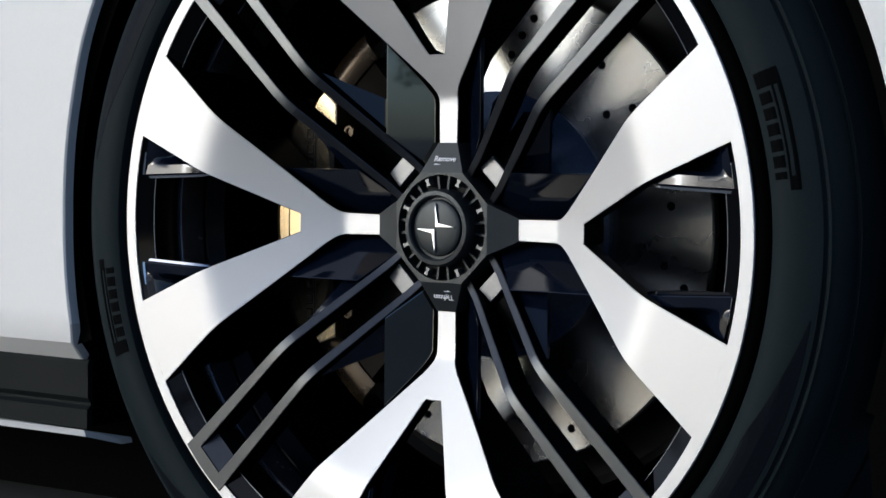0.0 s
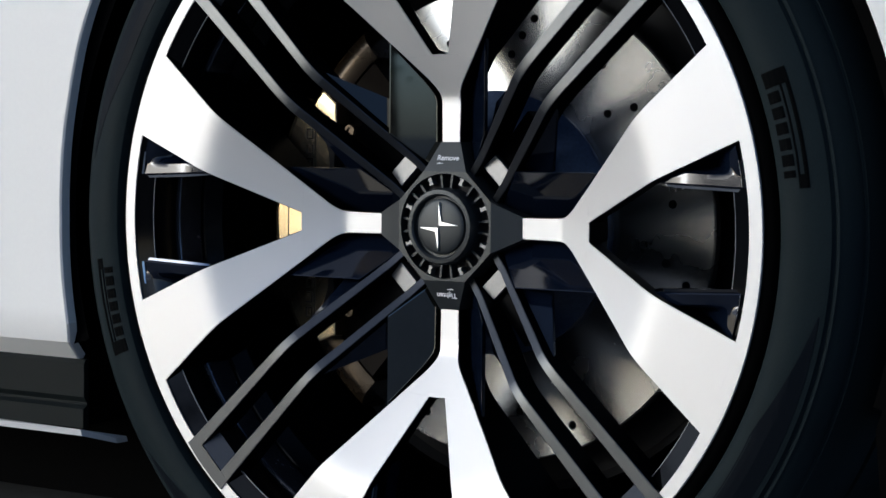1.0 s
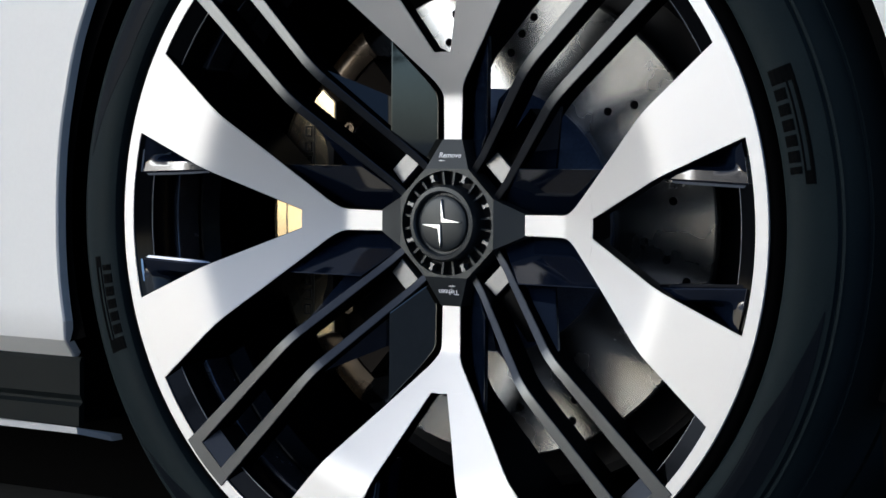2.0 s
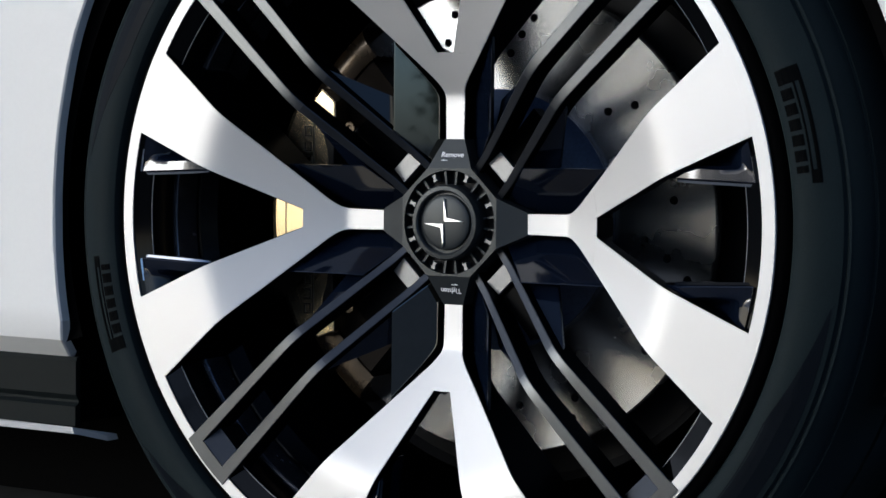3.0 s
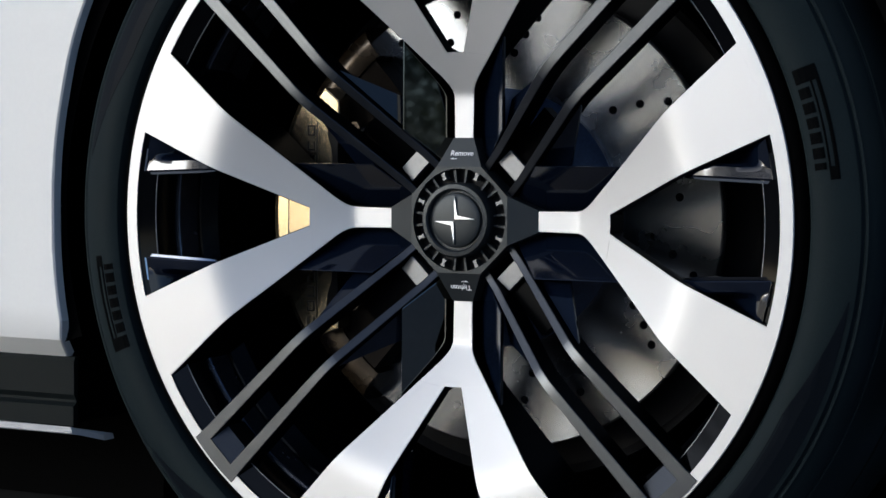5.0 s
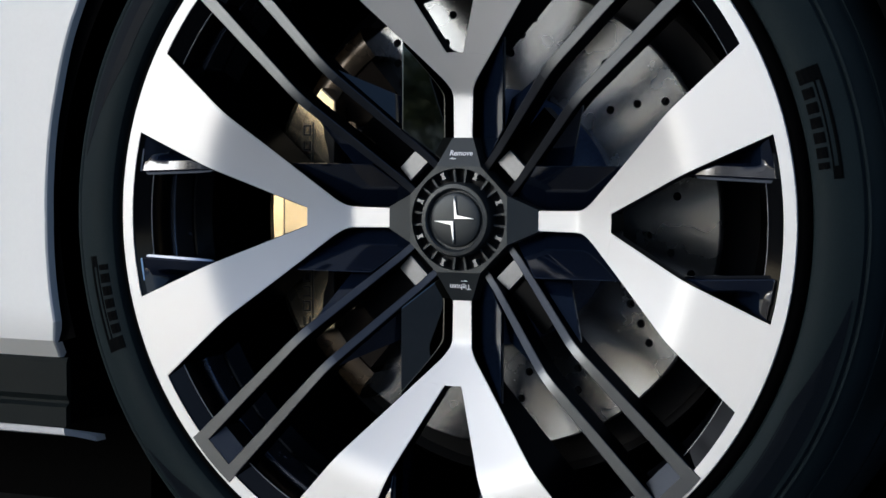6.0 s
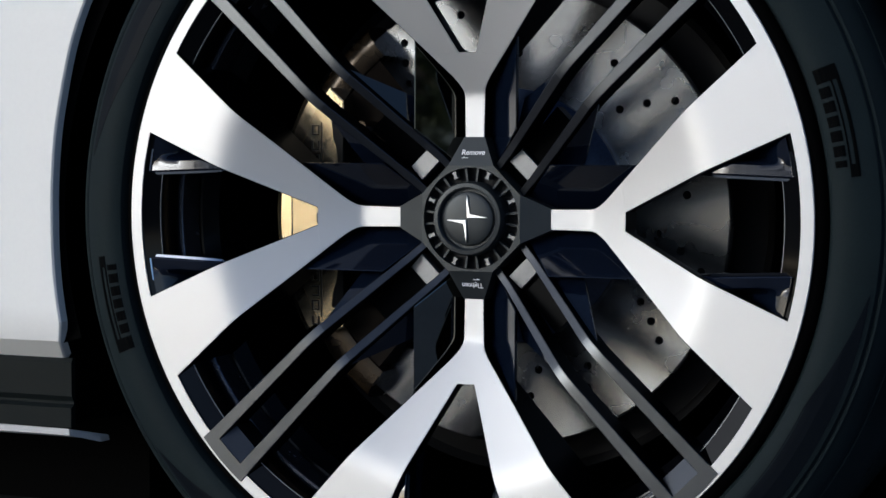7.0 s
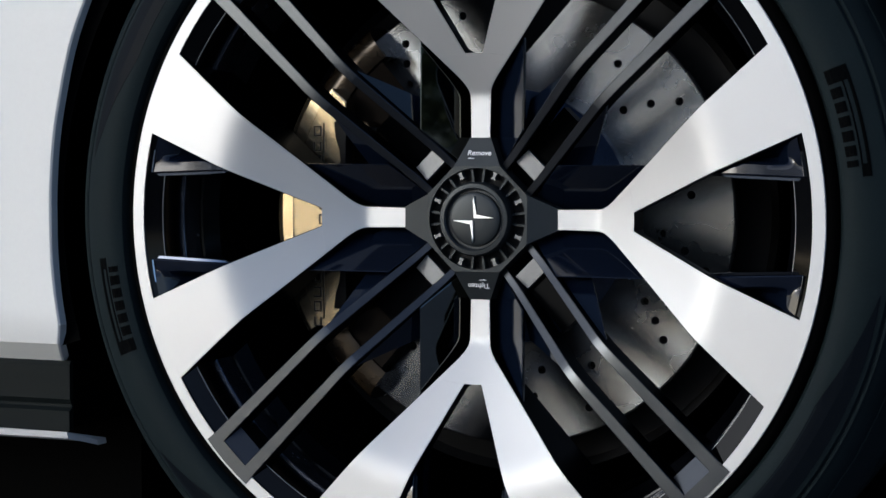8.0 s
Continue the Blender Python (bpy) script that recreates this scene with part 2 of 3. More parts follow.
def spoke_mesh(front, back, grow, r_end):
    """The Y-shaped spoke along +x: front and back are offsets from the face, grow widens it."""
    bm = bmesh.new()
    r0 = 0.1330
    stem = [0.0645, 0.075, 0.085, 0.095, 0.099, 0.1015, 0.104, 0.1065, 0.109, 0.1115, 0.115, 0.120, 0.126, r0 - grow]
    arms = [r0 - grow] + [r0 + (r_end - r0) * i / 34 for i in range(1, 35)]

    def rows(radii, spans, cols):
        made = []
        for r in radii:
            a, b = spans(r)
            made.append([(r * math.cos(a + (b - a) * c / cols), r * math.sin(a + (b - a) * c / cols), r) for c in range(cols + 1)])
        return made

    def span_stem(r):
        a = on_edge(OUT_EDGE, r) + grow / r
        return -a, a

    def span_arm(r):
        b = on_edge(OUT_EDGE, r) + grow / r
        a = min(on_edge(NOTCH, max(r, 0.13292)) - grow / r, b) if r > r0 else math.asin(0.0074 / r) - grow / r
        return a, b

    def sheet(grid):
        f = [[bm.verts.new((x, face_depth(r) + front, z)) for x, z, r in row] for row in grid]
        n, m = len(grid), len(grid[0])

        def rear(r, j):
            deep = max(face_depth(r) + back, 0.068) if back > 0.01 else face_depth(r) + back
            thin = face_depth(r) + min(back, 0.014)
            # the arms are thin along the notch and deep along the outer flank
            f = min(1.0, j / 3) if r > r0 else 1.0
            return thin + (deep - thin) * f

        g = [[bm.verts.new((x, rear(r, j), z)) for j, (x, z, r) in enumerate(row)] for row in grid]
        for i in range(n - 1):
            for j in range(m - 1):
                bm.faces.new((f[i][j], f[i + 1][j], f[i + 1][j + 1], f[i][j + 1]))
                bm.faces.new((g[i][j], g[i][j + 1], g[i + 1][j + 1], g[i + 1][j]))
            bm.faces.new((f[i][0], g[i][0], g[i + 1][0], f[i + 1][0]))
            bm.faces.new((f[i][-1], f[i + 1][-1], g[i + 1][-1], g[i][-1]))
        for i in (0, -1):
            for j in range(m - 1):
                bm.faces.new((f[i][j], f[i][j + 1], g[i][j + 1], g[i][j]))

    sheet(rows(stem, span_stem, 6))
    upper = rows(arms, span_arm, 6)
    sheet(upper)
    sheet([[(x, -z, r) for x, z, r in row] for row in upper])
    return bm


body_mesh = skin_mesh = None
for k in range(4):
    turn = pose(0, 0, 0, 0, -90 * k, 0)
    if k == 0:
        spoke = smooth(part("spoke", spoke_mesh(0.0012, 0.030, 0.0007, 0.2783), SIDE_BLACK, wheel, "broad Y-shaped spoke with gloss black sides"))
        skin = smooth(part("machined_face", spoke_mesh(0.0, 0.0014, 0.0, 0.2784), MACHINED, spoke, "bright brushed aluminium face"), 20)
        body_mesh, skin_mesh = spoke.data, skin.data
    else:
        spoke = new("spoke", body_mesh)
        spoke.parent = wheel
        tagged(spoke, "broad Y-shaped spoke with gloss black sides")
        skin = new("machined_face", skin_mesh)
        skin.parent = spoke
        tagged(skin, "bright brushed aluminium face")
    spoke.matrix_basis = turn

# rim ring, lip and barrel
smooth(part("rim_ring", lathe([(0.2784, 0.003), (0.2784, 0.0), (0.2879, 0.0), (0.2884, 0.0005), (0.2884, 0.004)], 240), MACHINED, wheel, "bright machined outer rim ring"))
smooth(part("rim_flange", lathe([(0.2883, 0.0022), (0.2915, 0.0035), (0.2950, 0.0060), (0.2970, 0.010), (0.2960, 0.016), (0.290, 0.020)], 240), LINER, wheel, "black rim flange"))
smooth(part("barrel_lip", lathe([(0.2785, 0.0010), (0.2778, 0.0022), (0.2650, 0.0080)], 200), LIP_BLACK, wheel, "gloss black sloping inner lip of the rim"))
smooth(part("lip_bead", lathe([(0.2648 + 0.0005 * math.cos(radians(a)), 0.0084 + 0.0005 * math.sin(radians(a))) for a in range(0, 360, 45)], 200, True), PAD_GREY, wheel, "thin bright bead inside the rim"))
smooth(part("barrel", lathe([(0.2648, 0.0082), (0.2640, 0.0110), (0.2630, 0.0340), (0.2640, 0.0350), (0.2640, 0.0640), (0.2580, 0.0660), (0.2490, 0.0760), (0.2480, 0.0770),
                             (0.2470, 0.1200), (0.2450, 0.2000), (0.2600, 0.2150), (0.2700, 0.2400), (0.2900, 0.2450)], 200), BARREL_BLACK, wheel, "glossy black wheel barrel"), 25)
smooth(part("barrel_band", lathe([(0.2642, 0.0355), (0.2606, 0.0358), (0.2600, 0.0366), (0.2594, 0.0622), (0.2600, 0.0630), (0.2642, 0.0634)], 200), BAND_GLOSS, wheel, "glossy band inside the barrel"))

# recessed wings in the notches, rising to the rim, with straight slots between
WING_R = [0.192, 0.203, 0.215, 0.225, 0.235, 0.247, 0.254, 0.260, 0.263, 0.266, 0.268, 0.270, 0.272, 0.2738]
WING_Y = [(0.19, 0.0205), (0.235, 0.0200), (0.247, 0.0180), (0.254, 0.0140), (0.260, 0.0095), (0.266, 0.0056), (0.272, 0.0031), (0.2776, 0.0008)]
STRIP_Y = [(0.19, 0.0165), (0.205, 0.0095), (0.218, 0.0055), (0.228, 0.0038), (0.2738, 0.0034)]
WING_LEAN = [(0.19, 0.55), (0.235, 0.50), (0.254, 0.12), (0.262, 0.01), (0.2776, 0.01)]


def wing_low(r):
    return 0.0388 - 0.0036 * (r - 0.19) / 0.0875


def wing_depth(r, off):
    """Depth of a wing's front: a flat strip along the straight edge that rolls over into the sloping face."""
    slope = lerp_table(WING_Y, r) + lerp_table(WING_LEAN, r) * max(0.0, off)
    strip = lerp_table(STRIP_Y, r) + 0.12 * off
    f = min(1.0, max(0.0, (off - 0.0085) / 0.0065))
    f = f * f * (3 - 2 * f)
    return strip + (slope - strip) * f


def wing_strip(k, s, rows, depth):
    """Mesh over the wing's length between given offsets from its straight edge: (offset, extra depth) rows."""
    bm = bmesh.new()
    cols = []
    for r in WING_R:
        top = min(1.0, max(0.06, (r - 0.19) / 0.030))
        front, rear = [], []
        for off, extra in rows:
            v = wing_low(r) + off * top
            x, z = turned(math.sqrt(r * r - v * v), s * v, k)
            y = wing_depth(r, off * top) + extra
            front.append(bm.verts.new((x, y, z)))
            rear.append(bm.verts.new((x, y + depth, z)))
        cols.append(front + rear[::-1])
    n = len(cols[0])
    for a, b in zip(cols, cols[1:]):
        for j in range(n):
            bm.faces.new((a[j], b[j], b[(j + 1) % n], a[(j + 1) % n]))
    bm.faces.new(cols[0])
    bm.faces.new(cols[-1][::-1])
    bmesh.ops.recalc_face_normals(bm, faces=bm.faces)
    return bm


for k in range(4):
    for s in (1, -1):
        wing = part("notch_wing", wing_strip(k, s, ((0.0, 0.0018), (0.0005, 0.0006), (0.0014, 0.0), (0.005, 0.0), (0.0085, 0.0), (0.0096, 0.0), (0.0107, 0.0), (0.0118, 0.0), (0.013, 0.0), (0.0142, 0.0), (0.0155, 0.0), (0.018, 0.0), (0.033, 0.0)), 0.030), GLOSS_BLACK, wheel, "recessed glossy black wing in the spoke notch")
        smooth(wing, 35)
        # three edges are chrome to paint in a bright reflection, the rest gloss black
        smooth(part("wing_edge", wing_strip(k, s, ((-0.0022, 0.0030), (-0.0002, 0.0019)), 0.012), CHROME if k == 2 or (k == 0 and s > 0) else LIP_BLACK, wing, "thin edge strip, chrome where a bright reflection is put in"), 35)
        tip = bmesh.new()
        ring = []
        for i in range(9):
            v = 0.0365 + 0.0023 * i
            row = []
            for r, y in ((0.2733, 0.0034), (0.2737, 0.0022), (0.2742, 0.0018), (0.2747, 0.0024), (0.2748, 0.0034)):
                x, z = turned(math.sqrt(r * r - v * v), s * v, k)
                row.append(tip.verts.new((x, y, z)))
            ring.append(row)
        for a, b in zip(ring, ring[1:]):
            for j in range(5):
                tip.faces.new((a[j], b[j], b[(j + 1) % 5], a[(j + 1) % 5]))
        tip.faces.new(ring[0])
        tip.faces.new(ring[-1][::-1])
        bmesh.ops.recalc_face_normals(tip, faces=tip.faces)
        smooth(part("wing_tip", tip, CHROME, wing, "bright rounded end"), 60)

# panels between the stems and the twin arms
for k in range(4):
    for s in (1, -1):
        pts = [(0.0450, 0.0182), (0.0640, 0.0080), (0.1040, 0.0086), (0.1140, 0.0150), (0.1480, 0.0440), (0.0715, 0.0440)]

        def tilt(x, z, k=k, s=s):
            u, v = turned(x, z, 4 - k)
            return 0.034 + 1.05 * (0.0440 - abs(v))

        pts = [turned(x, s * z, k) for x, z in pts]
        if s < 0:
            pts.reverse()
        # two panels left of the upright stems get the brightened reflection
        part("web_panel", slab(pts, tilt, lambda x, z, f=tilt: f(x, z) + 0.005, 0.0012), PANEL_BRIGHT if (k, s) in ((1, 1), (3, -1)) else GLOSS_BLACK, wheel, "glossy black web panel")

# twin arms on the diagonals: flat outside, falling towards the hub
ARM_Y = [(0.0, 0.0545), (0.048, 0.0545), (0.136, 0.0078), (0.142, 0.0046), (0.148, 0.0025), (0.155, 0.0009), (0.164, 0.0), (0.40, -0.002)]
ARM_OUT = [(0.040, 0.0175), (0.145, 0.0200), (0.2847, 0.0245)]
ARM_IN = [(0.040, 0.0115), (0.145, 0.0125), (0.272, 0.0135)]


def diag(p, q, k):
    c = math.sqrt(0.5)
    return turned(c * (p - q), c * (p + q), k)


for k in range(4):
    for s in (1, -1):
        bm = bmesh.new()
        ps = [0.042, 0.06, 0.08, 0.10, 0.12, 0.136, 0.142, 0.148, 0.155, 0.164, 0.18, 0.22, 0.2747]
        loops = []
        for p in ps:
            y, o, i = lerp_table(ARM_Y, p), lerp_table(ARM_OUT, p), lerp_table(ARM_IN, p)
            e = 0.0006
            ring = [(o, y + 0.024), (o, y + e), (o - e, y), (i + e, y), (i, y + e), (i, y + 0.024)]
            loops.append([bm.verts.new((*diag(p, s * q, k), yy)) for q, yy in ring])
        for v in bm.verts:
            v.co = Vector((v.co.x, v.co.z, v.co.y))
        for p, a, b in zip(ps[1:], loops, loops[1:]):
            for j in range(6):
                fc = bm.faces.new((a[j], a[(j + 1) % 6], b[(j + 1) % 6], b[j]))
                # the fade to dark towards the hub is painted by the shaded copy
                fc.material_index = 1 if j not in (1, 2, 3) else 0 if p > 0.143 else 2
        bm.faces.new(loops[0])
        bm.faces.new(loops[-1])
        smooth(part("arm", bm, (SATIN_GREY, SIDE_BLACK, SATIN_SHADED), wheel, "slim satin grey arm with black sides"), 20)
    end = [(0.2745, 0.0240), (0.2745, -0.0240), (0.2847, -0.0247), (0.2858, -0.0125), (0.2862, 0.0), (0.2858, 0.0125), (0.2847, 0.0247)]
    part("arm_end", slab([diag(p, q, k) for p, q in end], -0.00098, 0.022), SATIN_GREY, wheel, "satin grey bridge joining two arms")
    slope = [diag(p, q, k) for p, q in ((0.2750, 0.0140), (0.2750, -0.0140), (0.2590, -0.0138), (0.2590, 0.0138))]
    part("arm_end_slope", slab(slope, lambda x, z: 0.0001 + 0.50 * (0.2750 - math.hypot(x, z)), 0.034), INNER_BLACK, wheel, "sloping dark face inside the arm end")
    part("arm_pad", slab([diag(p, q, k) for p, q in ((0.0540, 0.0116), (0.0540, -0.0116), (0.0685, -0.0108), (0.0685, 0.0108))], 0.0555, 0.075, 0.0006), PAD_GREY, wheel, "pale satin metal pad")
    part("arm_floor", slab([diag(p, q, k) for p, q in ((0.044, 0.0120), (0.044, -0.0120), (0.114, -0.0126), (0.114, 0.0126))], lambda x, z: 0.066 - 0.20 * (math.hypot(x, z) - 0.044), lambda x, z: 0.080 - 0.20 * (math.hypot(x, z) - 0.044)), SIDE_BLACK, wheel, "matt black floor between the arms")
    for s in (1, -1):
        c = math.sqrt(0.5)
        ends = [((0.096, 0.0450), 0.049), ((0.0715, 0.0450), 0.051)]
        if s > 0:
            ends = [((v, u), y) for (u, v), y in ends]
        quad = [(diag(0.1500, s * 0.0195, k), 0.012)] + [(turned(*e, k), y) for e, y in ends] + [(diag(0.062, s * 0.0160, k), 0.055)]
        bm = bmesh.new()
        f = [bm.verts.new((x, y, z)) for (x, z), y in quad]
        g = [bm.verts.new((x * 0.99, y + 0.005, z * 0.99)) for (x, z), y in quad]
        for tri in ((0, 1, 3), (1, 2, 3)):
            bm.faces.new([f[i] for i in tri])
            bm.faces.new([g[i] for i in tri[::-1]])
        for i in range(4):
            bm.faces.new((f[i], g[i], g[(i + 1) % 4], f[(i + 1) % 4]))
        part("arm_gusset", bm, GLOSS_BLACK, wheel, "glossy black gusset beside the arm")

# hub plate with four tips
bm = bmesh.new()
R_IN = 0.0410
octa = [turned(x, z, k) for k in range(4) for x, z in ((0.0425, -0.0195), (0.0425, 0.0195))]
oct_v = [bm.verts.new((x, 0.0470, z)) for x, z in octa]
seg = 64
ring_v = [bm.verts.new((R_IN * math.cos(2 * math.pi * i / seg), 0.0470, R_IN * math.sin(2 * math.pi * i / seg))) for i in range(seg)]
low_v = [bm.verts.new((v.co.x, 0.0580, v.co.z)) for v in ring_v]
for i in range(seg):
    bm.faces.new((ring_v[i], low_v[i], low_v[(i + 1) % seg], ring_v[(i + 1) % seg]))


def nearest_oct(i):
    a = 2 * math.pi * (i + 0.5) / seg
    return min(range(8), key=lambda j: -math.cos(a - math.atan2(octa[j][1], octa[j][0])))


own = [nearest_oct(i) for i in range(seg)]
for i in range(seg):
    j, j2 = own[i], own[(i + 1) % seg]
    bm.faces.new((ring_v[i], ring_v[(i + 1) % seg], oct_v[j]))
    if j != j2:
        bm.faces.new((ring_v[(i + 1) % seg], oct_v[j2], oct_v[j]))
for k in range(4):
    tip = [bm.verts.new((turned(0.0655, z, k)[0], 0.0555, turned(0.0655, z, k)[1])) for z in (-0.0088, 0.0088)]
    a, b = oct_v[2 * k], oct_v[2 * k + 1]
    bm.faces.new((a, tip[0], tip[1], b))
    back = [bm.verts.new((v.co.x, 0.075, v.co.z)) for v in (a, tip[0], tip[1], b)]
    for i, j in ((0, 1), (1, 2), (2, 3)):
        src = (a, tip[0], tip[1], b)
        bm.faces.new((src[i], src[j], back[j], back[i]))
    c = oct_v[(2 * k + 2) % 8]
    back2 = bm.verts.new((c.co.x, 0.075, c.co.z))
    bm.faces.new((b, c, back2, back[3]))
part("hub_plate", bm, HUB_GREY, wheel, "satin dark grey hub plate with four tips")

# knurled centre nut
nut = smooth(part("centre_nut", lathe([(0.0300, 0.0560), (0.0300, 0.0470), (0.0300, 0.0425), (0.0285, 0.0395), (0.0255, 0.0392), (0.0243, 0.0405), (0.0240, 0.0440), (0.0002, 0.0440)], 96), HUB_GREY, wheel, "round dark grey centre nut"))
part("nut_well", lathe([(0.0412, 0.0560), (0.0290, 0.0560)], 72), CAST_BLACK, nut, "black recess round the nut")
for i in range(24):
    a = 2 * math.pi * (i + 0.5) / 24
    lug = i % 3 == 1
    ca, sa = math.cos(a), math.sin(a)
    shape = ((0.0345, -0.0019), (0.0372, -0.0010), (0.0402, -0.0019), (0.0402, 0.0019), (0.0372, 0.0010), (0.0345, 0.0019)) if lug else ((0.0298, -0.0008), (0.0408, -0.0010), (0.0408, 0.0010), (0.0298, 0.0008))
    pts = [(r * ca - q * sa, r * sa + q * ca) for r, q in shape]
    part("lug" if lug else "tooth", slab(pts, 0.0488 if lug else 0.0500, 0.0562), LUG_GREY if lug else HUB_GREY, nut, "pale metal lug" if lug else "")
cap = [(0.0001, 0.0398)] + [(0.0215 * math.sin(radians(a)), 0.0398 + 0.0022 * (1 - math.cos(radians(a)))) for a in (20, 40, 60, 75, 90)] + [(0.0220, 0.0440)]
smooth(part("cap", lathe(cap, 72), HUB_GREY, nut, "domed dark grey centre cap"))
for s in (1, -1):
    bm = bmesh.new()
    pts = [(0.0005, 0.0182), (0.0024, 0.0031), (0.0168, 0.0008), (0.0168, 0.0003), (0.0004, 0.0003), (-0.0002, 0.0145)]
    pts = [(s * x, s * (z + 0.0006)) for x, z in pts]
    part("emblem", slab(pts, 0.0385, 0.0415, 0.0003), EMBLEM, nut, "polished chrome angular emblem")


def lettering(name, text, size, m, parent, material, label):
    cu = bpy.data.curves.new(name, "FONT")
    cu.body, cu.size, cu.align_x, cu.align_y, cu.extrude = text, size, "CENTER", "CENTER", 0.00012
    cu.offset, cu.shear = 0.00010, 0.08
    tmp = bpy.data.objects.new(name, cu)
    scene.collection.objects.link(tmp)
    bpy.context.view_layer.update()
    me = bpy.data.meshes.new_from_object(tmp.evaluated_get(bpy.context.evaluated_depsgraph_get()))
    bpy.data.objects.remove(tmp)
    me.materials.clear()
    me.materials.append(material)
    ob = new(name, me)
    ob.parent = parent
    ob.matrix_basis = m
    return tagged(ob, label)


SLOPE = math.degrees(math.atan2(0.0085, 0.023))
lettering("remove_text", "Remove", 0.0061, pose(0.0010, 0.0503, 0.0530, 90 - SLOPE), wheel, WHITE_MARK, "white printed word Remove")
lettering("tighten_text", "Tighten", 0.0060, pose(0.0010, 0.0503, -0.0540, 90 + SLOPE, 0, 0) @ pose(0, 0, 0, 0, 0, 180), wheel, WHITE_MARK, "white printed word Tighten")
part("arrow", slab([(-0.0085, 0.0488), (-0.0060, 0.0496), (-0.0060, 0.0490), (-0.0030, 0.0490), (-0.0030, 0.0485), (-0.0085, 0.0485)], 0.0488, 0.0496), WHITE_MARK, wheel, "small white arrow")
part("arrow", slab([(0.0075, -0.0492), (0.0050, -0.0484), (0.0050, -0.0490), (0.0020, -0.0490), (0.0020, -0.0495), (0.0075, -0.0495)], 0.0488, 0.0496), WHITE_MARK, wheel, "small white arrow")

# ---- tyre ----
TYRE = [(0.286, 0.022), (0.2965, 0.0150), (0.2985, 0.0070), (0.3005, 0.0025), (0.3040, 0.0005), (0.3120, -0.0012), (0.3220, 0.0008), (0.3320, 0.0050), (0.3350, 0.0068), (0.3356, 0.0092),
        (0.3366, 0.0104), (0.3376, 0.0096), (0.3395, 0.0100), (0.3410, 0.0124), (0.3430, 0.0140), (0.3480, 0.0220), (0.3500, 0.0252), (0.3504, 0.0282), (0.3516, 0.0298), (0.3526, 0.0296), (0.3535, 0.0330), (0.3590, 0.0450), (0.3630, 0.0600), (0.3648, 0.0800),
        (0.3650, 0.0880), (0.3590, 0.0890), (0.3590, 0.0970), (0.3650, 0.0980), (0.3650, 0.1500), (0.3650, 0.2200), (0.3600, 0.2500), (0.3400, 0.2750), (0.3100, 0.2750), (0.2880, 0.2500)]
tyre = smooth(part("tyre", lathe(TYRE, 240), RUBBER, wheel, "black low-profile rubber tyre"), 25)
T_FRONT = [(0.2985, 0.0070), (0.3005, 0.0025), (0.3040, 0.0005), (0.3120, -0.0012), (0.3220, 0.0008), (0.3320, 0.0050), (0.3430, 0.0140), (0.3480, 0.0220)]


def on_tyre(a0, a1, inner, outer, name, material, label="", lift=0.0006, steps=6):
    """A raised patch on the sidewall between two angles; inner, outer: radii at the two ends."""
    bm = bmesh.new()
    grid = []
    for i in range(steps + 1):
        f = i / steps
        a = radians(a0 + (a1 - a0) * f)
        ri = inner(f) if callable(inner) else inner
        ro = outer(f) if callable(outer) else outer
        cols = [ri + (ro - ri) * j / 4 for j in range(5)]
        grid.append([(r * math.cos(a), lerp_table(T_FRONT, r), r * math.sin(a)) for r in cols])
    top = [[bm.verts.new((x, y - lift, z)) for x, y, z in row] for row in grid]
    low = [[bm.verts.new((x, y + 0.002, z)) for x, y, z in row] for row in grid]
    for i in range(steps):
        for j in range(4):
            bm.faces.new((top[i][j], top[i + 1][j], top[i + 1][j + 1], top[i][j + 1]))
        bm.faces.new((top[i][0], low[i][0], low[i + 1][0], top[i + 1][0]))
        bm.faces.new((top[i][-1], top[i + 1][-1], low[i + 1][-1], low[i][-1]))
    for i in (0, -1):
        for j in range(4):
            bm.faces.new((top[i][j], top[i][j + 1], low[i][j + 1], low[i][j]))
    return part(name, bm, material, tyre, label)


for base in (21.6, 201.4):
    on_tyre(base, base - 2.0, 0.3065, 0.3235, "marking_bar", RUBBER_MARK, "dark maker's marking on the sidewall")
    for i in range(6):
        a = base - 2.6 - i * 2.0
        on_tyre(a, a - (1.45 if i < 5 else 0.9), 0.3065, 0.3150, "marking_bar", RUBBER_MARK)
    on_tyre(base - 2.0, base - 13.9, 0.3168, 0.3180, "marking_line", RUBBER_MARK, steps=12)
    on_tyre(base - 2.0, base - 13.9, 0.3210, 0.3235, "marking_line", RUBBER_MARK, steps=12)
    on_tyre(base - 13.2, base - 14.9, 0.3168, 0.3235, "marking_bar", RUBBER_MARK)
for base in (171.5, -8.5):
    # long smooth flash that narrows to a point
    on_tyre(base, base - 66.0, lambda f: 0.3310 - 0.0200 * min(1.0, f / 0.24), 0.3318, "sidewall_flash", RUBBER_DARK, "smooth darker band on the sidewall", 0.0003, 36)

for base in (216.0, 36.0):
    on_tyre(base, base + 58.0, lambda f: 0.3325 - 0.0215 * min(1.0, f / 0.25), 0.3328, "sidewall_flash", RUBBER_DARK, "smooth darker band on the sidewall", 0.0003, 36)

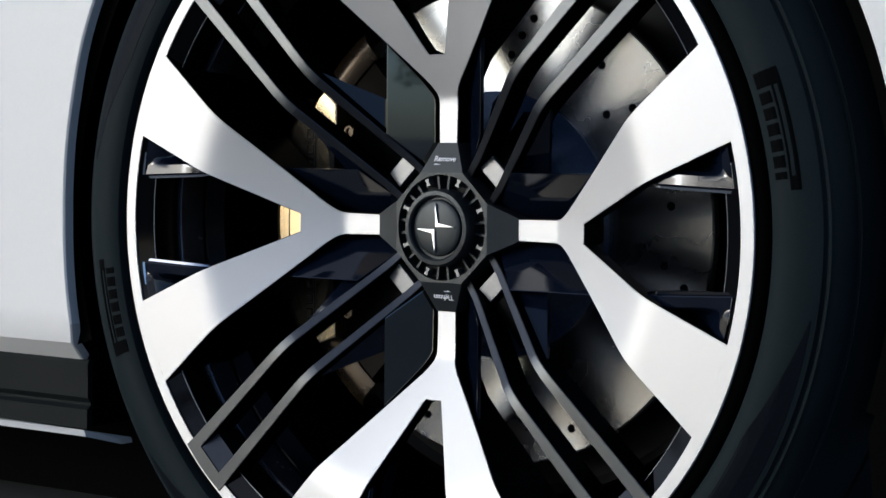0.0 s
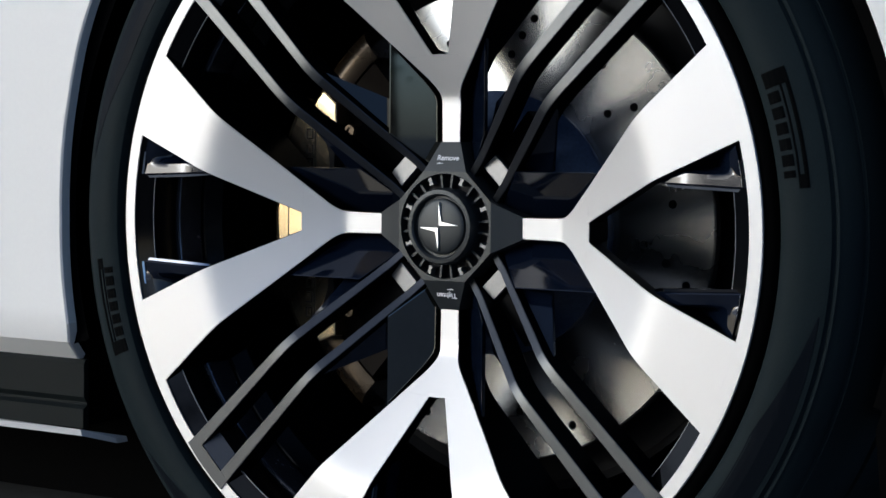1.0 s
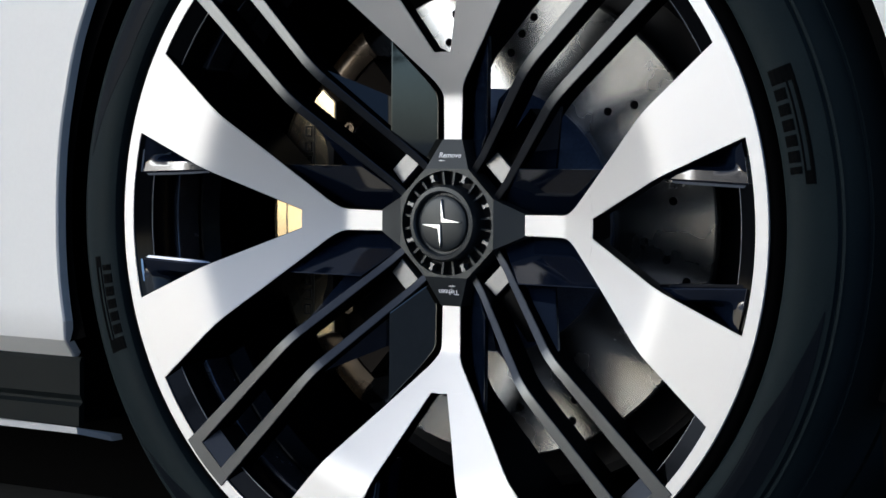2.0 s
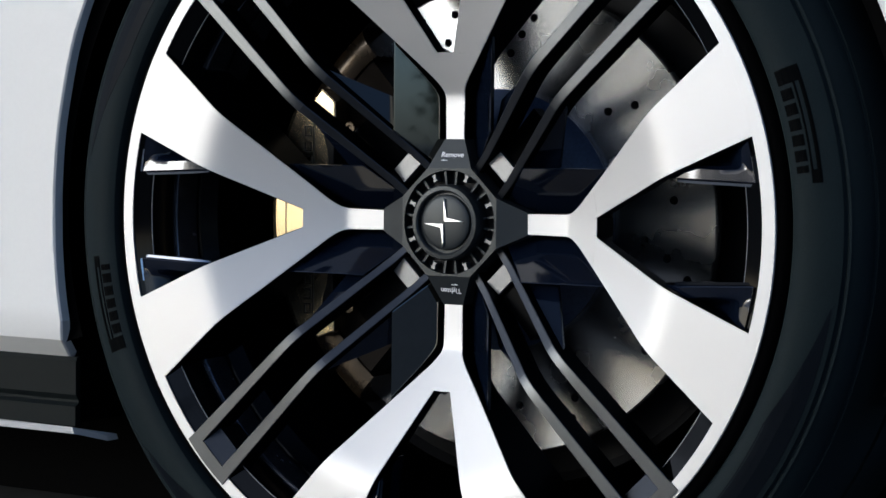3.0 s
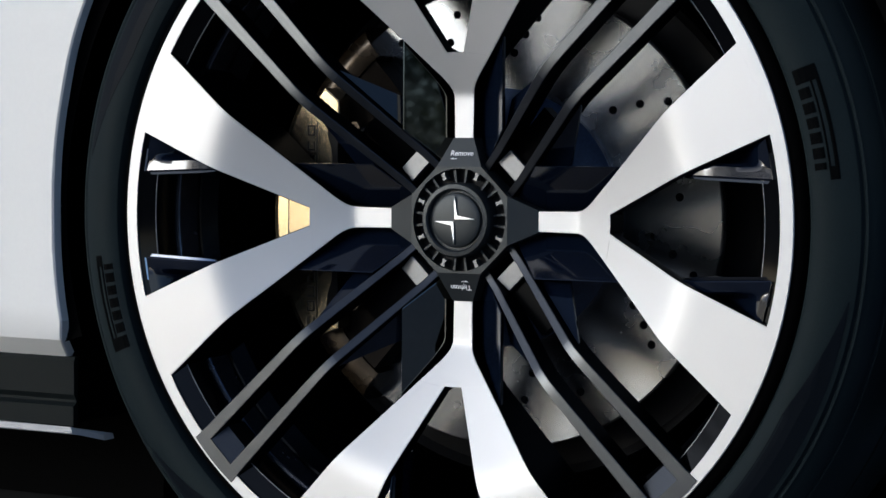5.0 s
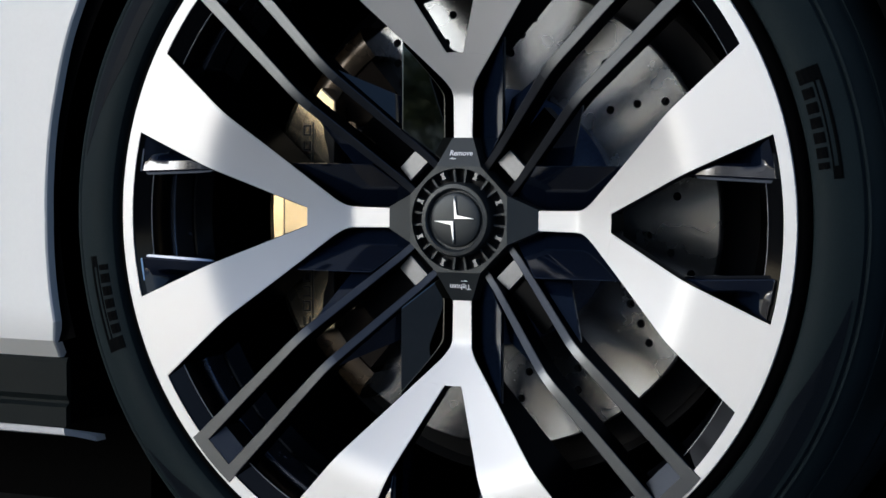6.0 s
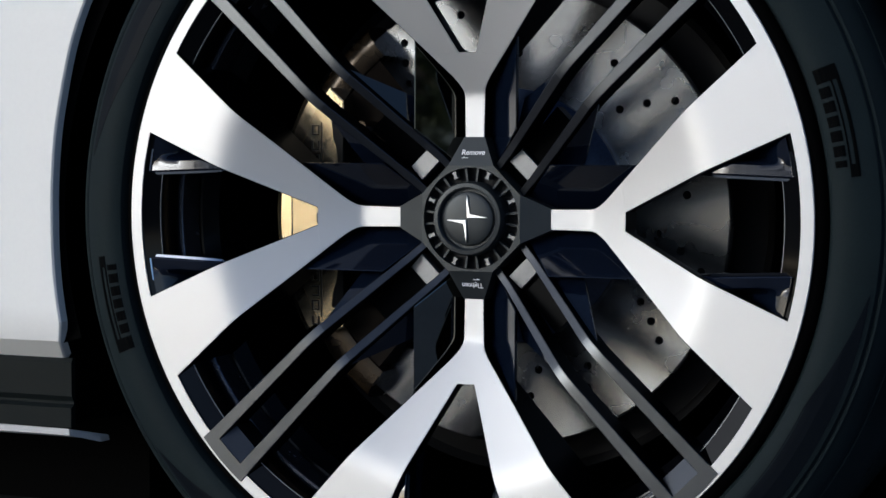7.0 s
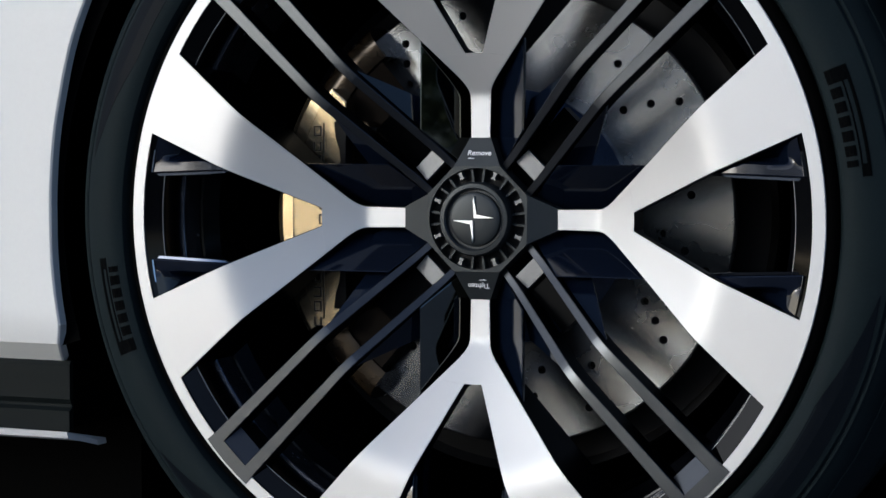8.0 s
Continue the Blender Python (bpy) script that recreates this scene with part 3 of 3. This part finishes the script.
# ---- brake ----
brake = tagged(new("brake_disc"), "drilled steel brake disc with black hub, behind the wheel", "brake disc")
brake.location = (0, 0, HUB)
rotor_bm = lathe([(0.098, 0.128), (0.1917, 0.128), (0.1930, 0.1293), (0.1930, 0.137), (0.098, 0.137)], 180, closed=True)
rotor = part("rotor", rotor_bm, STEEL, brake, "perforated bare steel friction ring")
bm = bmesh.new()
HOLES = [(-130, 0), (-109, 1), (-82, 1), (-62, 0), (-34.2, 2), (-10.3, 1), (7.5, 3), (37.2, 1), (54.0, 3), (81.8, 2), (108.2, 1), (127.0, 0), (150, 1), (175, 2), (-154, 0)]
for mid, kind in HOLES:
    for r in ((0.1435, 0.1595, 0.1740), (0.1325, 0.1535, 0.1740), (0.1365, 0.1525, 0.1672), (0.1575,))[kind]:
        a = radians(mid - (r - 0.155) * 210)
        m = pose(r * math.cos(a), 0.130, r * math.sin(a), 90)
        bmesh.ops.create_cone(bm, cap_ends=True, segments=20, radius1=0.0035, radius2=0.0035, depth=0.03, matrix=m)
cutter = part("cutter", bm, CAST_BLACK)
cutter.location = (0, 0, HUB)
mod = rotor.modifiers.new("holes", "BOOLEAN")
mod.operation, mod.solver, mod.object = "DIFFERENCE", "EXACT", cutter
bpy.context.view_layer.update()
cut = bpy.data.meshes.new_from_object(rotor.evaluated_get(bpy.context.evaluated_depsgraph_get()))
rotor.modifiers.clear()
rotor.data = cut
bpy.data.objects.remove(cutter)
smooth(part("vent_core", lathe([(0.105, 0.138), (0.184, 0.138), (0.184, 0.152), (0.105, 0.152)], 96, closed=True), CAST_BLACK, brake))
smooth(part("disc_hat", lathe([(0.001, 0.090), (0.058, 0.090), (0.062, 0.0915), (0.1055, 0.1205), (0.1070, 0.1220), (0.1070, 0.1275), (0.103, 0.136)], 96), HAT_NAVY, brake, "glossy blue-black disc hat"))
smooth(part("dust_shield", lathe([(0.05, 0.165), (0.215, 0.165), (0.222, 0.160), (0.224, 0.170), (0.05, 0.170)], 96, closed=True), CAST_BLACK, brake, "black dust shield"))

caliper = tagged(new("brake_caliper"), "gold brake caliper with black marking, clasping the disc", "brake caliper")
caliper.location = (0, 0, HUB)
smooth(part("caliper_body", lathe([(0.168, 0.0985), (0.1790, 0.0960), (0.1860, 0.0970), (0.1930, 0.1010), (0.1985, 0.1120), (0.2000, 0.1250), (0.2000, 0.1700), (0.168, 0.1700)], 48, True, 127, 233), GOLD_SHADED, caliper, "cast caliper body, its gold darkened for shade"), 25)
smooth(part("caliper_carrier", lathe([(0.120, 0.106), (0.1675, 0.1005), (0.1675, 0.1700), (0.120, 0.1700)], 40, True, 129, 231), CARRIER_BROWN, caliper, "dark brown pad carrier"), 25)
face = [(0.1780 * math.cos(radians(a)), 0.1780 * math.sin(radians(a))) for a in range(143, 218, 3)]
face += [(-0.1290, -0.0960), (-0.1290, 0.0960)]
part("caliper_face", slab(face, 0.0800, 0.0995, 0.0015), GOLD, caliper, "flat gold caliper face")
smooth(part("caliper_edge", lathe([(0.1785, 0.0803), (0.1890, 0.0808), (0.1940, 0.0836), (0.1963, 0.0910), (0.1965, 0.1000), (0.1785, 0.1000)], 48, True, 149, 211), GOLD, caliper, "rounded gold outer edge"), 25)
for za in (0.030, -0.030):
    part("caliper_rib", slab([(-0.1400, za + 0.005), (-0.1240, za + 0.005), (-0.1180, za), (-0.1240, za - 0.005), (-0.1400, za - 0.005)], 0.0815, 0.105, 0.001), GOLD, caliper)
def stroke_frame(x0, z0, w, h, t, gap):
    """A thin rectangular outline in the caliper's face, with one side left open where gap is 0 to 3."""
    bm = bmesh.new()
    sides = [(x0, z0, x0 + w, z0 + t), (x0, z0 + h - t, x0 + w, z0 + h), (x0, z0 + t, x0 + t, z0 + h - t), (x0 + w - t, z0 + t, x0 + w, z0 + h - t)]
    for i, (xa, za, xb, zb) in enumerate(sides):
        if i != gap:
            slab([(xa, za), (xb, za), (xb, zb), (xa, zb)], 0.0792, 0.0830, bm=bm)
    return bm


for i in range(14):
    z = 0.0755 - i * 0.0124
    x0 = -0.1590 if abs(z) > 0.022 else -0.1545
    part("marking_bar", stroke_frame(x0, z - 0.0088, 0.0070, 0.0088, 0.0011, (4, 1, 4, 2)[i % 4]), BLACK_MARK, caliper, "black outlined maker's marking")
for za, zb in ((0.078, 0.028), (-0.040, -0.088)):
    part("marking_line", slab([(-0.1503, za), (-0.1495, za), (-0.1495, zb), (-0.1503, zb)], 0.0792, 0.0830), BLACK_MARK, caliper)
part("seam", slab([(-0.1786, 0.060), (-0.1778, 0.060), (-0.1778, -0.060), (-0.1786, -0.060)], 0.0796, 0.0830), BLACK_MARK, caliper, "dark seam in the gold face")
for s in (1, -1):
    pts = [(-0.1395, 0.079), (-0.1382, 0.066), (-0.1345, 0.056), (-0.1325, 0.047), (-0.1340, 0.040), (-0.1285, 0.040), (-0.1275, 0.079)]
    pts = [(x, s * z) for x, z in pts]
    part("pad_spring", slab(pts if s > 0 else pts[::-1], 0.0770, 0.0900, 0.0008), CAST_BLACK, caliper, "black pad spring")
    bolt = smooth(part("caliper_bolt", lathe([(0.0003, 0.0715), (0.0020, 0.0715), (0.0026, 0.0700), (0.0046, 0.0700), (0.0054, 0.0712), (0.0054, 0.0950)], 24), GOLD_SHADED, caliper, "bolt head in the same darkened gold"))
    bolt.location = (-0.1085, 0, s * 0.0738)

# ---- car body ----
car = tagged(new("car"), "white car body side with dark sill, seen round the wheel arch", "car")
car.location = (0, 0, HUB)
ARCH_R, ARCH_Y = 0.3825, 0.015
ARCH = [(0, 0.385), (25, 0.387), (90, 0.396), (140, 0.391), (151, 0.388), (157.5, 0.3855), (164, 0.3815), (175, 0.3785), (181, 0.378), (187, 0.3795), (200, 0.3840)]
arch = []
for i in range(97):
    a = 194.5 - (194.5 - 4.0) * i / 96
    r = lerp_table(ARCH, a)
    arch.append((r * math.cos(radians(a)), r * math.sin(radians(a))))


def side_y(x, z):
    """Depth of the body side: nearly upright, leaning in upwards, tucked in at the bottom."""
    y = ARCH_Y + 0.10 * max(0.0, z - 0.15) ** 2
    if z < -0.108:
        y += (-0.108 - z) * 1.35
    return y


bm = bmesh.new()
top, x_left, x_right = 0.55, -3.2, 1.1
inner = [(-0.3855, -0.1302), (-0.3752, -0.1130)] + arch
cols = []
for x, z in inner:
    lip = bm.verts.new((x, side_y(x, z) + 0.011, z))
    lip0 = bm.verts.new((x, side_y(x, z) + 0.0015, z))
    s = 1.004
    edge = bm.verts.new((x * s, side_y(x, z), z * s if z > 0 else z))
    cols.append((lip, lip0, edge, x, z))
outer = []
n = len(cols)
for i, (lip, lip0, edge, x, z) in enumerate(cols):
    a = math.atan2(z, x)
    far = []
    if z <= 0 or abs(x) > 0.30:
        X = x_left if x < 0 else x_right
        targets = [(x + (X - x) * f, z) for f in (0.03, 0.1, 0.3, 1.0)]
        if z > 0:
            targets = [(x + (X - x) * f, z + (z / 0.235) * (top - 0.235) * f) for f in (0.03, 0.1, 0.3, 1.0)]
    else:
        Z = top
        if x < 0:
            X = x_left * min(1.0, abs(x) / 0.30)
        else:
            X = x_right * min(1.0, abs(x) / 0.30)
        targets = [(x + (X - x) * f, z + (Z - z) * f) for f in (0.03, 0.1, 0.3, 1.0)]
    outer.append([bm.verts.new((tx, side_y(tx, tz), tz)) for tx, tz in targets])
for i in range(n - 1):
    A = [cols[i][0], cols[i][1], cols[i][2]] + outer[i]
    B = [cols[i + 1][0], cols[i + 1][1], cols[i + 1][2]] + outer[i + 1]
    for j in range(len(A) - 1):
        bm.faces.new((A[j], A[j + 1], B[j + 1], B[j]))
smooth(part("side_panel", bm, WHITE_PAINT, car, "white painted side panel with wheel arch"), 25)


low = [(ARCH_R * math.cos(radians(a)), ARCH_R * math.sin(radians(a))) for a in range(3, -20, -2)]
part("bumper_cladding", slab(low + [(0.3690, -0.2000), (1.1, -0.2000), (1.1, 0.0200)], 0.024, 0.060), LINER, car, "black lower bumper cladding")


def sill(x0, x1):
    """The dark cladding under the panel: a face with a groove, from x0 to x1."""
    prof = [(0.0460, -0.1305), (0.0440, -0.1345), (0.0440, -0.1640), (0.0475, -0.1690), (0.0475, -0.1715), (0.0430, -0.1745), (0.0430, -0.1915), (0.050, -0.1915), (0.050, -0.1305)]
    bm = bmesh.new()
    ends = [[bm.verts.new((x, y, z)) for y, z in prof] for x in (x0, x1)]
    m = len(prof)
    for j in range(m):
        bm.faces.new((ends[0][j], ends[0][(j + 1) % m], ends[1][(j + 1) % m], ends[1][j]))
    bm.faces.new(ends[0])
    bm.faces.new(ends[1])
    return bm


part("sill", sill(-3.2, -0.3785), SILL_GREY, car, "dark grey plastic sill cladding")
bm = bmesh.new()
plan = [(-3.2, 0.0410), (-0.3800, 0.0410), (-0.3703, 0.0760), (-0.3703, 0.0900), (-3.2, 0.20)]
a = [bm.verts.new((x, y, -0.1925 if i not in (2, 3) else -0.2035)) for i, (x, y) in enumerate(plan)]
b = [bm.verts.new((x, y + 0.002, -0.1985 if i not in (2, 3) else -0.2085)) for i, (x, y) in enumerate(plan)]
bm.faces.new(a)
bm.faces.new(b[::-1])
for i in range(5):
    bm.faces.new((a[i], a[(i + 1) % 5], b[(i + 1) % 5], b[i]))
part("sill_blade", bm, SILVER, car, "thin silver blade under the sill")
smooth(part("arch_liner", lathe([(0.3740, 0.0290), (0.4020, 0.0290), (0.4020, 0.0600), (0.4000, 0.3400), (0.05, 0.3450)], 72, False, -17, 197), LINER, car, "black wheel arch liner"))
for x0, x1 in ((-3.2, -0.37), (0.37, 1.1)):
    part("underbody", slab([(x0, -0.165), (x1, -0.165), (x1, -0.150), (x0, -0.150)], 0.20, 1.85), LINER, car, "black underbody")
part("underbody", slab([(-0.45, -0.165), (0.45, -0.165), (0.45, -0.150), (-0.45, -0.150)], 0.34, 1.85), LINER, car, "black underbody")
part("inner_wall", slab([(-0.50, -0.19), (-0.381, -0.19), (-0.381, -0.10), (-0.50, -0.10)], 0.0505, 0.36), LINER, car, "black inner arch wall")
# added block: keeps light out and stands for the darkness under the car
part("underfloor_blocker", slab([(-3.0, -0.300), (-0.42, -0.300), (-0.42, -0.165), (-3.0, -0.165)], 0.24, 1.5), LINER, car, "black block added under the floor to keep it dark there")
part("bulkhead", slab([(-0.45, -0.33), (0.45, -0.33), (0.45, 0.55), (-0.45, 0.55)], 0.345, 0.360), LINER, car, "black inner arch wall")
part("roof_closure", slab([(-3.2, 0.545), (1.1, 0.545), (1.1, 0.56), (-3.2, 0.56)], 0.02, 1.85), WHITE_PAINT, car)
# unseen side, lengthened to the ground to shut out light under the car
part("far_side", slab([(-3.2, -0.36), (1.1, -0.36), (1.1, 0.55), (-3.2, 0.55)], 1.85, 1.87), WHITE_PAINT, car)
